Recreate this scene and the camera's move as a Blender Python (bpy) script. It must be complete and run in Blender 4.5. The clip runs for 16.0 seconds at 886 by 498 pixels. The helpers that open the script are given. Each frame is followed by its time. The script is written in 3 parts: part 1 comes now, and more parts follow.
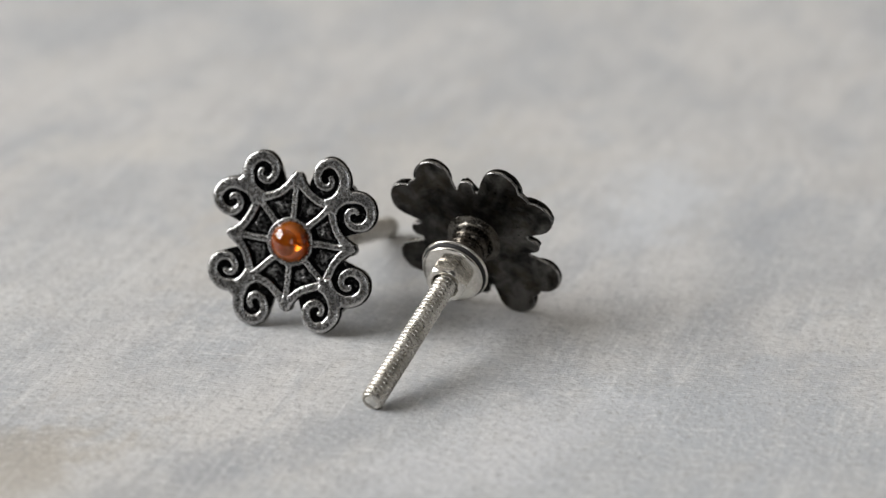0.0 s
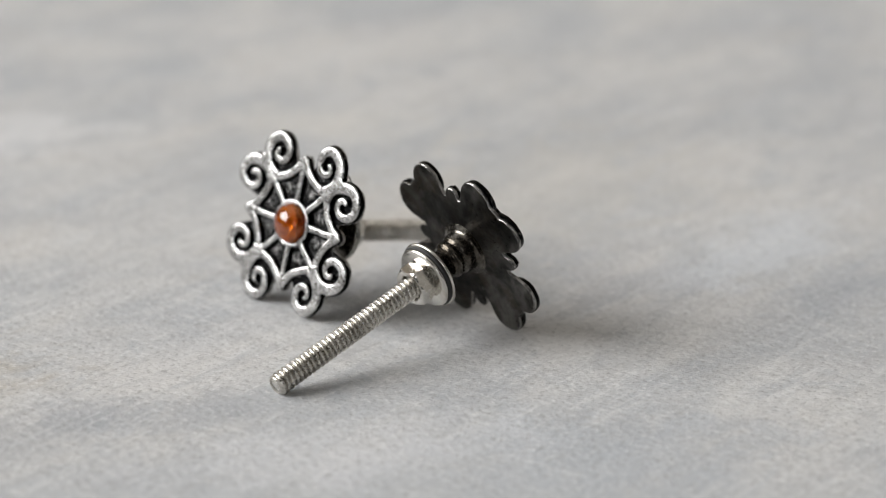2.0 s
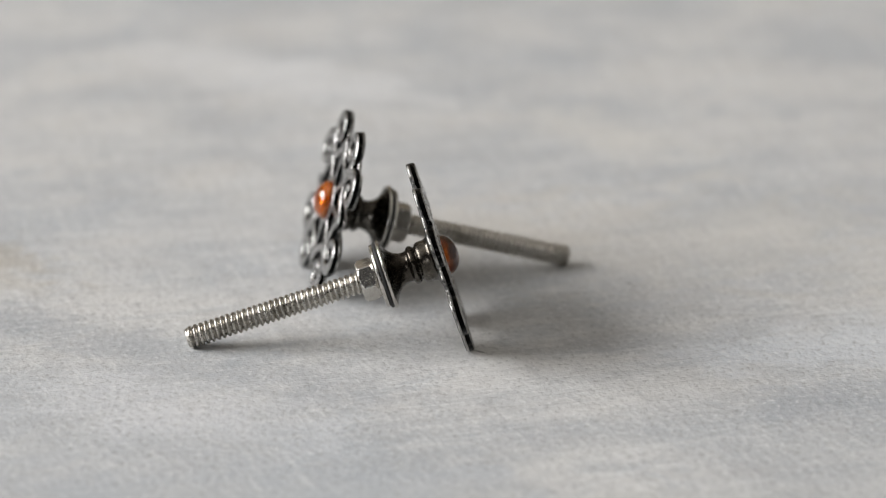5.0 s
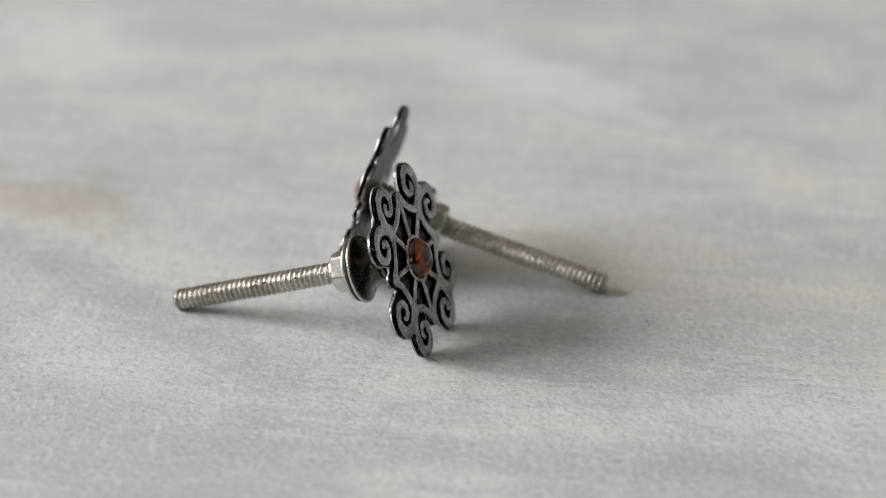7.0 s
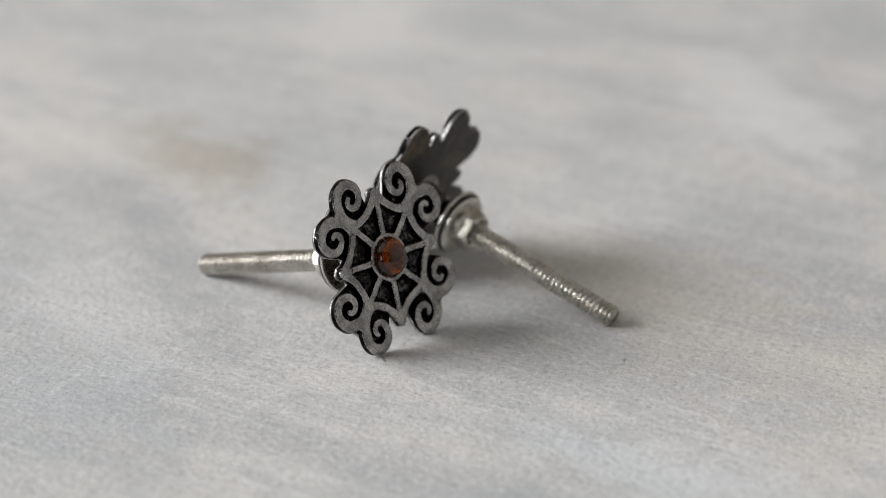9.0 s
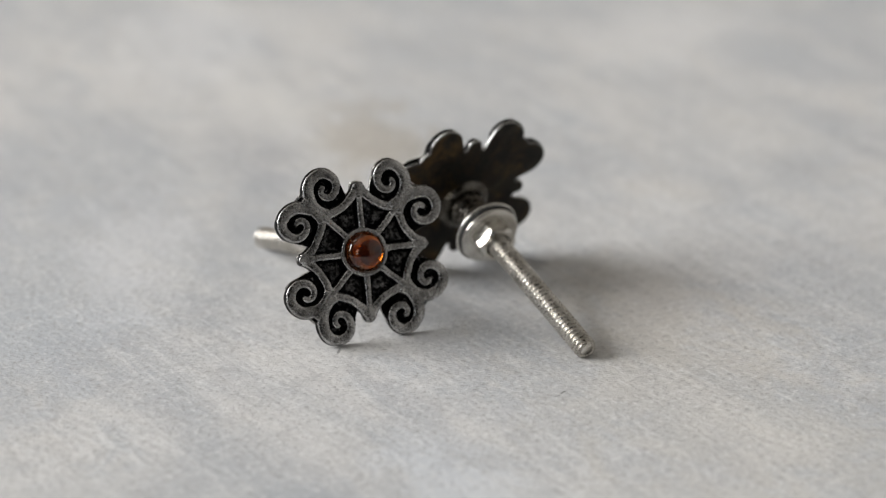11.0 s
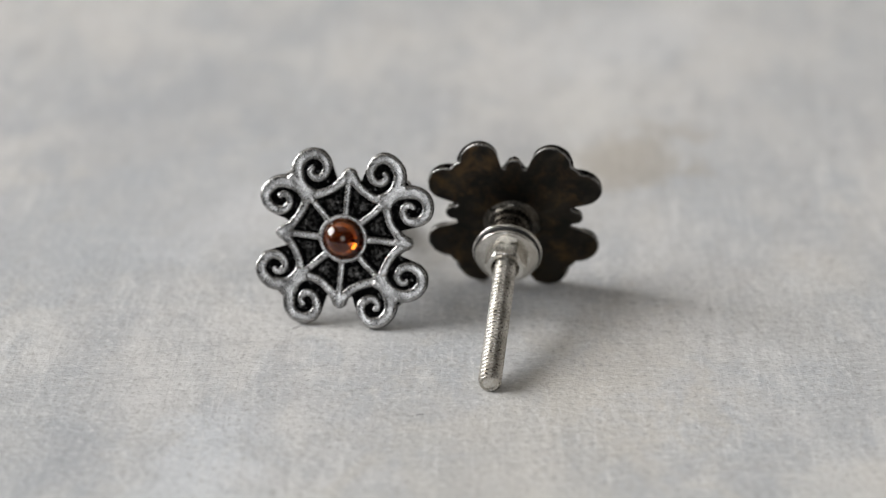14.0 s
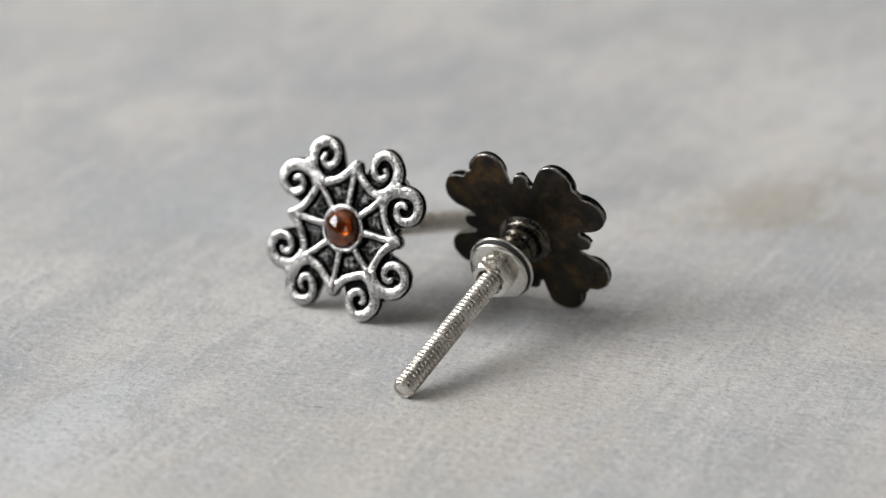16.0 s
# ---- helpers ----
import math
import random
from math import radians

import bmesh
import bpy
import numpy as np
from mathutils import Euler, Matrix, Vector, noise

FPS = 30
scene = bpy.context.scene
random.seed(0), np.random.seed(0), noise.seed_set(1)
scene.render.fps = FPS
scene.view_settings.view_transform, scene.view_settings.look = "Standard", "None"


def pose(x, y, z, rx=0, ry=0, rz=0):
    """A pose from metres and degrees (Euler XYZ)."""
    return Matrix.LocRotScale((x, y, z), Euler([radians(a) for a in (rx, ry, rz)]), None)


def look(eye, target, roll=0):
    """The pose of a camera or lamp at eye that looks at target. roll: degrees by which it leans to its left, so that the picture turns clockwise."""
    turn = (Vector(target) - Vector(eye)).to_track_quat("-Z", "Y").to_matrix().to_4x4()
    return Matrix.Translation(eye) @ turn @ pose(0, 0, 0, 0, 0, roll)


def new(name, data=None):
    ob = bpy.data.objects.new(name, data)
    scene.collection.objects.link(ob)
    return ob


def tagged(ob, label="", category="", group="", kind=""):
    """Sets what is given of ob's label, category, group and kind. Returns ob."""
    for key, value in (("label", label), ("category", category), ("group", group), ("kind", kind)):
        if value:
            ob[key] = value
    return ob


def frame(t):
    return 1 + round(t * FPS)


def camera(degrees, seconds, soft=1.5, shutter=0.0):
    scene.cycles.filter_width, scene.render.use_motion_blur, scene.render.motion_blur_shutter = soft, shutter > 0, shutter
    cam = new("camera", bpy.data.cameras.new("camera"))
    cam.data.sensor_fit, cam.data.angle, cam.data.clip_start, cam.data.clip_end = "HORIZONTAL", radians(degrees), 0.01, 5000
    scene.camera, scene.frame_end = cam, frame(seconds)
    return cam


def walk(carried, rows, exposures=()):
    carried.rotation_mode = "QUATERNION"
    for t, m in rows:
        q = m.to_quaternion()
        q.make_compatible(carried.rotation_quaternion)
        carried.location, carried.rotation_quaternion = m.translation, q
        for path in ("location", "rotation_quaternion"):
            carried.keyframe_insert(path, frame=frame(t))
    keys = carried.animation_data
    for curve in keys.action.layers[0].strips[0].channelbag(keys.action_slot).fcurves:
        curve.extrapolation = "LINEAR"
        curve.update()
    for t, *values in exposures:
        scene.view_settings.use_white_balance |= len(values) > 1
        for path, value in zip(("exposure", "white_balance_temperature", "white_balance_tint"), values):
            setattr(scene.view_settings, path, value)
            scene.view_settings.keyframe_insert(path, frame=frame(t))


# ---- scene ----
cam = camera(18.664, 16.0, soft=0.5)
EYE = Vector((0.0, -0.46954, 0.20505))
YAW, PITCH = radians(0.761), radians(22.261)
AIM = EYE + Vector((math.sin(YAW) * math.cos(PITCH), math.cos(YAW) * math.cos(PITCH), -math.sin(PITCH)))
HOLD = look(EYE, AIM, 0.44)
walk(cam, [(0.0, HOLD), (16.0, HOLD)])
cam.data.dof.use_dof = True
cam.data.dof.focus_distance = 0.486
cam.data.dof.aperture_fstop = 9.8

# ---- world and light ----
world = bpy.data.worlds.new("world")
scene.world = world
world.use_nodes = True
wn = world.node_tree.nodes
sky = wn.new("ShaderNodeTexSky")
sky.sky_type = "NISHITA"
sky.sun_disc = False
sky.sun_elevation, sky.sun_rotation = radians(40), radians(80)
world.node_tree.links.new(sky.outputs[0], wn["Background"].inputs["Color"])
wn["Background"].inputs["Strength"].default_value = 0.1
scene.view_settings.exposure = 0.0

WIN_Y, WIN_Z, WIN_W, WIN_H, WALL_X = 0.1, 1.95, 3.1, 2.3, -3.6
lamp_data = bpy.data.lights.new("window_light", "AREA")
lamp_data.shape, lamp_data.size, lamp_data.size_y = "RECTANGLE", WIN_W, WIN_H
lamp_data.energy = 294
lamp_data.color = (1.0, 0.988, 0.978)
lamp = new("window_light", lamp_data)
lamp.matrix_world = look((WALL_X - 0.02, WIN_Y, WIN_Z), (0.0, WIN_Y, WIN_Z))

# the small window in the wall behind the camera: x and z of its opening
SMALL_A, SMALL_B, SMALL_C, SMALL_D, SMALL_Y = -1.38, -0.42, 0.42, 1.75, -3.4
small_data = bpy.data.lights.new("small_window_light", "AREA")
small_data.shape, small_data.size, small_data.size_y = "RECTANGLE", SMALL_B - SMALL_A - 0.08, SMALL_D - SMALL_C - 0.08
small_data.energy = 9
small_data.color = (1.0, 0.985, 0.97)
small = new("small_window_light", small_data)
small.matrix_world = look(((SMALL_A + SMALL_B) / 2, SMALL_Y - 0.1, (SMALL_C + SMALL_D) / 2), ((SMALL_A + SMALL_B) / 2, 0.0, (SMALL_C + SMALL_D) / 2))


# ---- materials ----
class Mat:
    """A small builder of node materials."""

    def __init__(self, name, **values):
        self.m = bpy.data.materials.new(name)
        self.m.use_nodes = True
        self.t = self.m.node_tree
        self.b = self.t.nodes["Principled BSDF"]
        for key, value in values.items():
            self.b.inputs[key.replace("_", " ")].default_value = value

    def node(self, kind, **props):
        n = self.t.nodes.new(kind)
        for key, value in props.items():
            setattr(n, key, value)
        return n

    def link(self, a, b):
        self.t.links.new(a, b)

    def put(self, socket, value):
        if isinstance(value, bpy.types.NodeSocket):
            self.link(value, socket)
        else:
            socket.default_value = value

    def coords(self, scale=(1, 1, 1), turn=0.0, at=(0, 0, 0)):
        c = self.node("ShaderNodeTexCoord")
        first = self.node("ShaderNodeMapping", vector_type="TEXTURE")
        first.inputs["Location"].default_value = at
        first.inputs["Rotation"].default_value = (0, 0, turn)
        self.link(c.outputs["Object"], first.inputs["Vector"])
        second = self.node("ShaderNodeMapping")
        second.inputs["Scale"].default_value = scale
        self.link(first.outputs[0], second.inputs["Vector"])
        return second.outputs[0]

    def noise(self, vector, scale=1.0, detail=4.0, rough=0.55, twist=0.0):
        n = self.node("ShaderNodeTexNoise")
        self.link(vector, n.inputs["Vector"])
        for key, value in (("Scale", scale), ("Detail", detail), ("Roughness", rough), ("Distortion", twist)):
            n.inputs[key].default_value = value
        return n.outputs["Fac"]

    def span(self, value, a, b, c=0.0, d=1.0):
        n = self.node("ShaderNodeMapRange", interpolation_type="SMOOTHSTEP")
        self.link(value, n.inputs["Value"])
        for key, v in zip(("From Min", "From Max", "To Min", "To Max"), (a, b, c, d)):
            n.inputs[key].default_value = v
        return n.outputs[0]

    def math(self, op, a, b=0.0):
        n = self.node("ShaderNodeMath", operation=op)
        self.put(n.inputs[0], a)
        self.put(n.inputs[1], b)
        return n.outputs[0]

    def mix(self, fac, a, b, blend="MIX"):
        n = self.node("ShaderNodeMix", data_type="RGBA", blend_type=blend)
        self.put(n.inputs[0], fac)
        self.put(n.inputs[6], a)
        self.put(n.inputs[7], b)
        return n.outputs[2]

    def mix_off(self, fine, big):
        """Pits gathered where the larger wear is deep."""
        return self.math("MULTIPLY", self.span(fine, 0.38, 0.30, 0.0, 0.55), self.span(big, 0.46, 0.64, 0.05, 1.0))

    def bump(self, height, distance, strength=1.0, under=None):
        n = self.node("ShaderNodeBump")
        n.inputs["Strength"].default_value = strength
        n.inputs["Distance"].default_value = distance
        self.link(height, n.inputs["Height"])
        if under:
            self.link(under, n.inputs["Normal"])
        return n.outputs[0]

    def base(self, colour):
        self.put(self.b.inputs["Base Color"], colour)
        return self

    def rough(self, value):
        self.put(self.b.inputs["Roughness"], value)
        return self

    def normal(self, value):
        self.link(value, self.b.inputs["Normal"])
        return self


def rgb(r, g, b):
    return (r, g, b, 1.0)


GRAIN = radians(69.6)


def painted_board():
    k = Mat("washed_grey_paint", Roughness=0.62)
    k.b.inputs["Specular IOR Level"].default_value = 0.35
    cloud = k.noise(k.coords((15, 26, 16), GRAIN), 1.0, 6.0, 0.6, 0.5)
    wash = k.noise(k.coords((34, 60, 30), GRAIN + 0.35, (0.3, 0.1, 0)), 1.0, 6.0, 0.65, 0.7)
    warm = k.noise(k.coords((22, 34, 30), GRAIN - 0.4, (0.8, 0.5, 0)), 1.0, 5.0, 0.6, 0.5)
    streak = k.noise(k.coords((40, 260, 30), GRAIN, (0.1, 0.4, 0)), 1.0, 5.0, 0.65)
    weft = k.noise(k.coords((320, 60, 30), GRAIN + 0.1, (0.9, 0.1, 0)), 1.0, 4.0, 0.65)
    brush = k.noise(k.coords((180, 640, 60), GRAIN, (0.7, 0.2, 0)), 1.0, 4.0, 0.7)
    cross = k.noise(k.coords((900, 420, 60), GRAIN, (0.7, 0.2, 0)), 1.0, 3.0, 0.7)
    grit = k.noise(k.coords((1, 1, 1)), 760.0, 3.0, 0.66)
    mottle = k.noise(k.coords((1, 1, 1)), 260.0, 4.0, 0.7)
    sweep = k.noise(k.coords((9, 200, 30), GRAIN + 0.25, (0.5, 0.3, 0)), 1.0, 3.0, 0.6, 0.3)
    scratch = k.noise(k.coords((48, 1000, 30), GRAIN + 0.06, (0.25, 0.15, 0)), 1.0, 3.0, 0.6)
    comb = k.noise(k.coords((1000, 40, 30), GRAIN + 0.12, (0.15, 0.75, 0)), 1.0, 3.0, 0.6)
    fleck = k.noise(k.coords((900, 500, 60), GRAIN + 0.2, (0.3, 0.6, 0)), 1.0, 2.0, 0.6)
    colour = k.mix(k.span(cloud, 0.36, 0.64), rgb(0.448, 0.464, 0.482), rgb(0.622, 0.614, 0.600))
    colour = k.mix(k.span(wash, 0.5, 0.68, 0.0, 0.7), colour, rgb(0.43, 0.452, 0.478))
    colour = k.mix(k.span(warm, 0.54, 0.70, 0.0, 0.45), colour, rgb(0.56, 0.54, 0.51))
    colour = k.mix(k.span(wash, 0.46, 0.3, 0.0, 0.45), colour, rgb(0.635, 0.635, 0.635))
    colour = k.mix(k.span(streak, 0.53, 0.67, 0.0, 0.58), colour, rgb(0.68, 0.68, 0.675))
    colour = k.mix(k.span(streak, 0.46, 0.32, 0.0, 0.50), colour, rgb(0.40, 0.40, 0.405))
    colour = k.mix(k.span(weft, 0.53, 0.69, 0.0, 0.40), colour, rgb(0.68, 0.68, 0.675))
    colour = k.mix(k.span(weft, 0.46, 0.31, 0.0, 0.34), colour, rgb(0.41, 0.41, 0.415))
    colour = k.mix(k.span(mottle, 0.53, 0.68, 0.0, 0.42), colour, rgb(0.42, 0.42, 0.42))
    colour = k.mix(k.span(mottle, 0.46, 0.31, 0.0, 0.42), colour, rgb(0.67, 0.668, 0.66))
    colour = k.mix(k.span(brush, 0.35, 0.65, 0.0, 0.14), colour, rgb(0.68, 0.68, 0.67))
    colour = k.mix(k.span(sweep, 0.60, 0.74, 0.0, 0.16), colour, rgb(0.72, 0.72, 0.72))
    # marks with a place of their own: x, y, half length, half width, turn, strength, colour
    marks = (
        (-0.0684, -0.0674, 0.026, 0.014, 0.9, 0.55, rgb(0.36, 0.315, 0.245)),
        (-0.0117, -0.0527, 0.060, 0.009, 0.62, 0.38, rgb(0.33, 0.35, 0.375)),
        (-0.0430, -0.0781, 0.030, 0.012, 0.8, 0.45, rgb(0.34, 0.355, 0.38)),
        (0.0742, 0.0449, 0.020, 0.010, 1.2, 0.45, rgb(0.36, 0.385, 0.42)),
        (0.0371, 0.0293, 0.024, 0.009, 0.9, 0.34, rgb(0.38, 0.40, 0.43)),
        (0.0293, -0.1172, 0.050, 0.028, 1.1, 0.45, rgb(0.38, 0.40, 0.43)),
        (0.0527, 0.0605, 0.026, 0.013, 1.25, 0.60, rgb(0.68, 0.705, 0.735)),
        (-0.1367, 0.0459, 0.042, 0.015, 0.5, 0.65, rgb(0.72, 0.72, 0.725)),
        (-0.0703, -0.1016, 0.030, 0.012, 1.1, 0.55, rgb(0.70, 0.69, 0.665)),
        (-0.0977, -0.1504, 0.042, 0.020, 0.7, 0.60, rgb(0.71, 0.71, 0.71)),
        (-0.1768, -0.0605, 0.032, 0.020, 0.3, 0.55, rgb(0.70, 0.70, 0.70)),
        (-0.0596, 0.0898, 0.032, 0.012, 0.2, 0.50, rgb(0.68, 0.66, 0.62)),
        (-0.0303, 0.0342, 0.032, 0.020, 1.3, 0.40, rgb(0.56, 0.525, 0.475)),
        (0.0000, 0.0700, 0.052, 0.034, 1.2, 0.34, rgb(0.585, 0.555, 0.50)),
        (0.0560, -0.0400, 0.040, 0.015, 0.6, 0.36, rgb(0.40, 0.43, 0.465)),
        (0.0790, -0.1270, 0.032, 0.015, 0.4, 0.40, rgb(0.41, 0.435, 0.47)),
        (0.0400, -0.0620, 0.050, 0.030, 0.6, 0.30, rgb(0.50, 0.53, 0.565)),
        (0.0137, -0.0605, 0.035, 0.012, 0.7, 0.50, rgb(0.66, 0.665, 0.68)),
    )
    ragged = k.noise(k.coords((70, 110, 60), GRAIN, (0.2, 0.9, 0)), 1.0, 5.0, 0.65, 0.5)
    for x, y, a, b, turn, strength, tint in marks:
        v = k.coords((1 / a, 1 / b, 0), turn, (x, y, 0))
        far = k.node("ShaderNodeVectorMath", operation="LENGTH")
        k.link(v, far.inputs[0])
        edge = k.math("ADD", far.outputs["Value"], k.math("MULTIPLY", k.math("SUBTRACT", ragged, 0.5), 3.2))
        colour = k.mix(k.span(edge, 1.25, 0.3, 0.0, strength), colour, tint)
    for x, y, a, b, turn in ((0.0108, 0.0439, 0.0014, 0.00028, 0.1), (0.0224, 0.0016, 0.0016, 0.0003, 0.5), (-0.0876, -0.002, 0.0009, 0.0003, 0.2)):
        v = k.coords((1 / a, 1 / b, 0), turn, (x, y, 0))
        far = k.node("ShaderNodeVectorMath", operation="LENGTH")
        k.link(v, far.inputs[0])
        edge = k.math("ADD", far.outputs["Value"], k.math("MULTIPLY", k.math("SUBTRACT", grit, 0.5), 2.5))
        colour = k.mix(k.span(edge, 1.2, 0.7, 0.0, 0.6), colour, rgb(0.075, 0.07, 0.065))
    colour = k.mix(k.math("MULTIPLY", k.span(scratch, 0.55, 0.68, 0.0, 0.36), k.span(wash, 0.38, 0.58)), colour, rgb(0.74, 0.74, 0.735))
    colour = k.mix(k.math("MULTIPLY", k.span(scratch, 0.44, 0.31, 0.0, 0.28), k.span(cloud, 0.38, 0.58)), colour, rgb(0.37, 0.37, 0.375))
    colour = k.mix(k.math("MULTIPLY", k.span(comb, 0.54, 0.68, 0.0, 0.24), k.span(warm, 0.40, 0.60)), colour, rgb(0.71, 0.705, 0.695))
    colour = k.mix(k.math("MULTIPLY", k.span(comb, 0.45, 0.32, 0.0, 0.18), k.span(warm, 0.40, 0.60)), colour, rgb(0.39, 0.385, 0.38))
    colour = k.mix(k.span(grit, 0.46, 0.31, 0.0, 0.54), colour, rgb(0.29, 0.285, 0.28))
    colour = k.mix(k.span(grit, 0.54, 0.70, 0.0, 0.54), colour, rgb(0.76, 0.755, 0.745))
    colour = k.mix(k.span(fleck, 0.30, 0.22, 0.0, 0.35), colour, rgb(0.20, 0.195, 0.19))
    k.base(colour)
    k.rough(k.span(wash, 0.3, 0.7, 0.5, 0.72))
    n = k.bump(brush, 0.00012, 0.5)
    n = k.bump(cross, 0.00008, 0.5, n)
    n = k.bump(grit, 0.00026, 0.8, n)
    return k.normal(n).m


def worn_metal(name, bright, dull, rough_a, rough_b, scale, bump=0.00002, dark=None, metal=1.0, rust=None):
    k = Mat(name, Metallic=metal)
    big = k.noise(k.coords((1, 1, 1)), scale, 5.0, 0.6, 0.3)
    fine = k.noise(k.coords((1, 1, 1)), scale * 9, 4.0, 0.65)
    colour = k.mix(k.span(big, 0.35, 0.65), bright, dull)
    if dark:
        colour = k.mix(k.mix_off(fine, big), colour, dark)
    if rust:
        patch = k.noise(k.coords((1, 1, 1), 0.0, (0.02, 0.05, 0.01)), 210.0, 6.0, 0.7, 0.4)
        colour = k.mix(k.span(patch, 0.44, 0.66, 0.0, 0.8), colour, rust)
        # broad near-black blotches paint the backs' shade and dark reflections into the colour
        shade_blotch = k.noise(k.coords((1, 1, 1), 0.0, (0.013, 0.004, 0.0)), 62.0, 4.0, 0.6, 0.4)
        colour = k.mix(k.span(shade_blotch, 0.48, 0.64, 0.0, 0.7), colour, rgb(0.005, 0.0045, 0.004))
    k.base(colour)
    k.rough(k.span(fine, 0.3, 0.7, rough_a, rough_b))
    return k.normal(k.bump(fine, bump, 0.7)).m


def grainy_patina(name, bare, low, high, depth):
    """Black patina with a granular floor, rubbed bare on its high grains."""
    k = Mat(name, Metallic=1.0)
    lumps = k.noise(k.coords((1, 1, 1)), 1300.0, 3.0, 0.65)
    wide = k.noise(k.coords((1, 1, 1)), 380.0, 3.0, 0.6)
    k.base(k.mix(k.math("MULTIPLY", k.span(lumps, low, high), k.span(wide, 0.40, 0.60, 0.25, 1.0)), rgb(0.003, 0.003, 0.003), rgb(bare, bare * 0.98, bare * 0.96)))
    k.rough(k.span(lumps, 0.4, 0.7, 0.42, 0.24))
    return k.normal(k.bump(lumps, depth, 0.8)).m


def amber(name, rough, clear, low, high):
    k = Mat(name, Roughness=rough, IOR=1.5)
    v = k.coords((1, 1, 1))
    vein = k.noise(v, 300.0, 3.0, 0.55, 0.8)
    k.base(k.mix(k.span(vein, 0.35, 0.65), low, high))
    k.b.inputs["Transmission Weight"].default_value = clear
    k.b.inputs["Coat Weight"].default_value = 0.35
    k.b.inputs["Coat Roughness"].default_value = 0.02
    return k.m


def plaster(name, tone):
    k = Mat(name, Roughness=0.85)
    big = k.noise(k.coords((1, 1, 1)), 1.7, 4.0)
    fine = k.noise(k.coords((1, 1, 1)), 90.0, 3.0)
    k.base(k.mix(k.span(big, 0.3, 0.7), rgb(*[c * 0.93 for c in tone]), rgb(*tone)))
    return k.normal(k.bump(fine, 0.002, 0.4)).m


BOARD = painted_board()
PEWTER = worn_metal("polished_pewter", rgb(0.50, 0.495, 0.485), rgb(0.25, 0.246, 0.24), 0.18, 0.32, 240.0, 0.00003, rgb(0.05, 0.049, 0.047))
PATINA = grainy_patina("black_patina", 0.16, 0.56, 0.70, 0.00022)
EDGE = worn_metal("cast_edge", rgb(0.13, 0.127, 0.122), rgb(0.54, 0.53, 0.51), 0.22, 0.42, 520.0, 0.00016, rgb(0.03, 0.03, 0.03))
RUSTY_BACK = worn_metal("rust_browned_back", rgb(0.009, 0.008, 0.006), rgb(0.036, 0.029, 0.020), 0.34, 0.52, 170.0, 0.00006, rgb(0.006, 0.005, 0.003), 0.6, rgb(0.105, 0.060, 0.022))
# grey-to-black contrast: partly rubbing, partly uneven reflections put into the colour
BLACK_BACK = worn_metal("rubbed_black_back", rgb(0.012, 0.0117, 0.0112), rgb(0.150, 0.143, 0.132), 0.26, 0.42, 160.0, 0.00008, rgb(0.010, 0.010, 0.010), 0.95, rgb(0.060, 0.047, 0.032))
RIM = worn_metal("rubbed_rim", rgb(0.30, 0.295, 0.285), rgb(0.10, 0.098, 0.093), 0.2, 0.36, 300.0, 0.00004, rgb(0.03, 0.03, 0.03))
PANEL = grainy_patina("rubbed_grey_oxide", 0.15, 0.42, 0.66, 0.0004)
STEM = worn_metal("turned_dark_steel", rgb(0.155, 0.145, 0.128), rgb(0.06, 0.052, 0.042), 0.14, 0.32, 220.0, 0.00003, rgb(0.03, 0.022, 0.012))
NICKEL = worn_metal("bright_nickel", rgb(0.70, 0.68, 0.635), rgb(0.56, 0.535, 0.49), 0.17, 0.28, 300.0, 0.000005, rgb(0.28, 0.235, 0.18))
THREAD = worn_metal("threaded_steel", rgb(0.62, 0.595, 0.55), rgb(0.44, 0.415, 0.37), 0.22, 0.38, 260.0, 0.00003, rgb(0.30, 0.24, 0.17))
SEAT = worn_metal("foil_seat", rgb(0.50, 0.35, 0.18), rgb(0.05, 0.03, 0.015), 0.35, 0.55, 420.0, 0.0002, None, 0.7)
RUBBER = Mat("black_rubber", Roughness=0.6).base(rgb(0.012, 0.012, 0.012)).m
AMBER = amber("amber_stone", 0.04, 0.74, rgb(0.42, 0.070, 0.003), rgb(0.74, 0.200, 0.010))
DEEP_AMBER = amber("deep_amber_stone", 0.03, 0.90, rgb(0.16, 0.018, 0.002), rgb(0.50, 0.112, 0.006))
WALL_PAINT = plaster("wall_plaster", (0.265, 0.235, 0.19))
# for an unseen wall and ceiling, pale to bounce fill into the shadows
FILL_PAINT = plaster("pale_fill_plaster", (0.53, 0.515, 0.49))
# unseen wall made near black so that the polished metal reflects darkness
DARK_REFLECTION = plaster("dark_reflection_wall", (0.022, 0.021, 0.020))
# added floor out of view, dark so that low reflections stay dark
FLOOR_PAINT = plaster("unseen_dark_floor", (0.06, 0.055, 0.05))
FRAME_PAINT = plaster("window_paint", (0.74, 0.74, 0.73))


# ---- building helpers ----
def mesh_of(name, verts, faces, materials, smooth=True, slots=None):
    me = bpy.data.meshes.new(name)
    me.from_pydata([tuple(v) for v in verts], [], faces)
    for m in materials:
        me.materials.append(m)
    me.polygons.foreach_set("use_smooth", [smooth] * len(me.polygons))
    if slots:
        me.polygons.foreach_set("material_index", slots)
    me.update()
    bm = bmesh.new()
    bm.from_mesh(me)
    bmesh.ops.recalc_face_normals(bm, faces=bm.faces)
    bm.to_mesh(me)
    bm.free()
    return me


def part(name, me, parent, m=None, label=""):
    ob = new(name, me)
    ob.parent = parent
    if m is not None:
        ob.matrix_basis = m
    return tagged(ob, label)


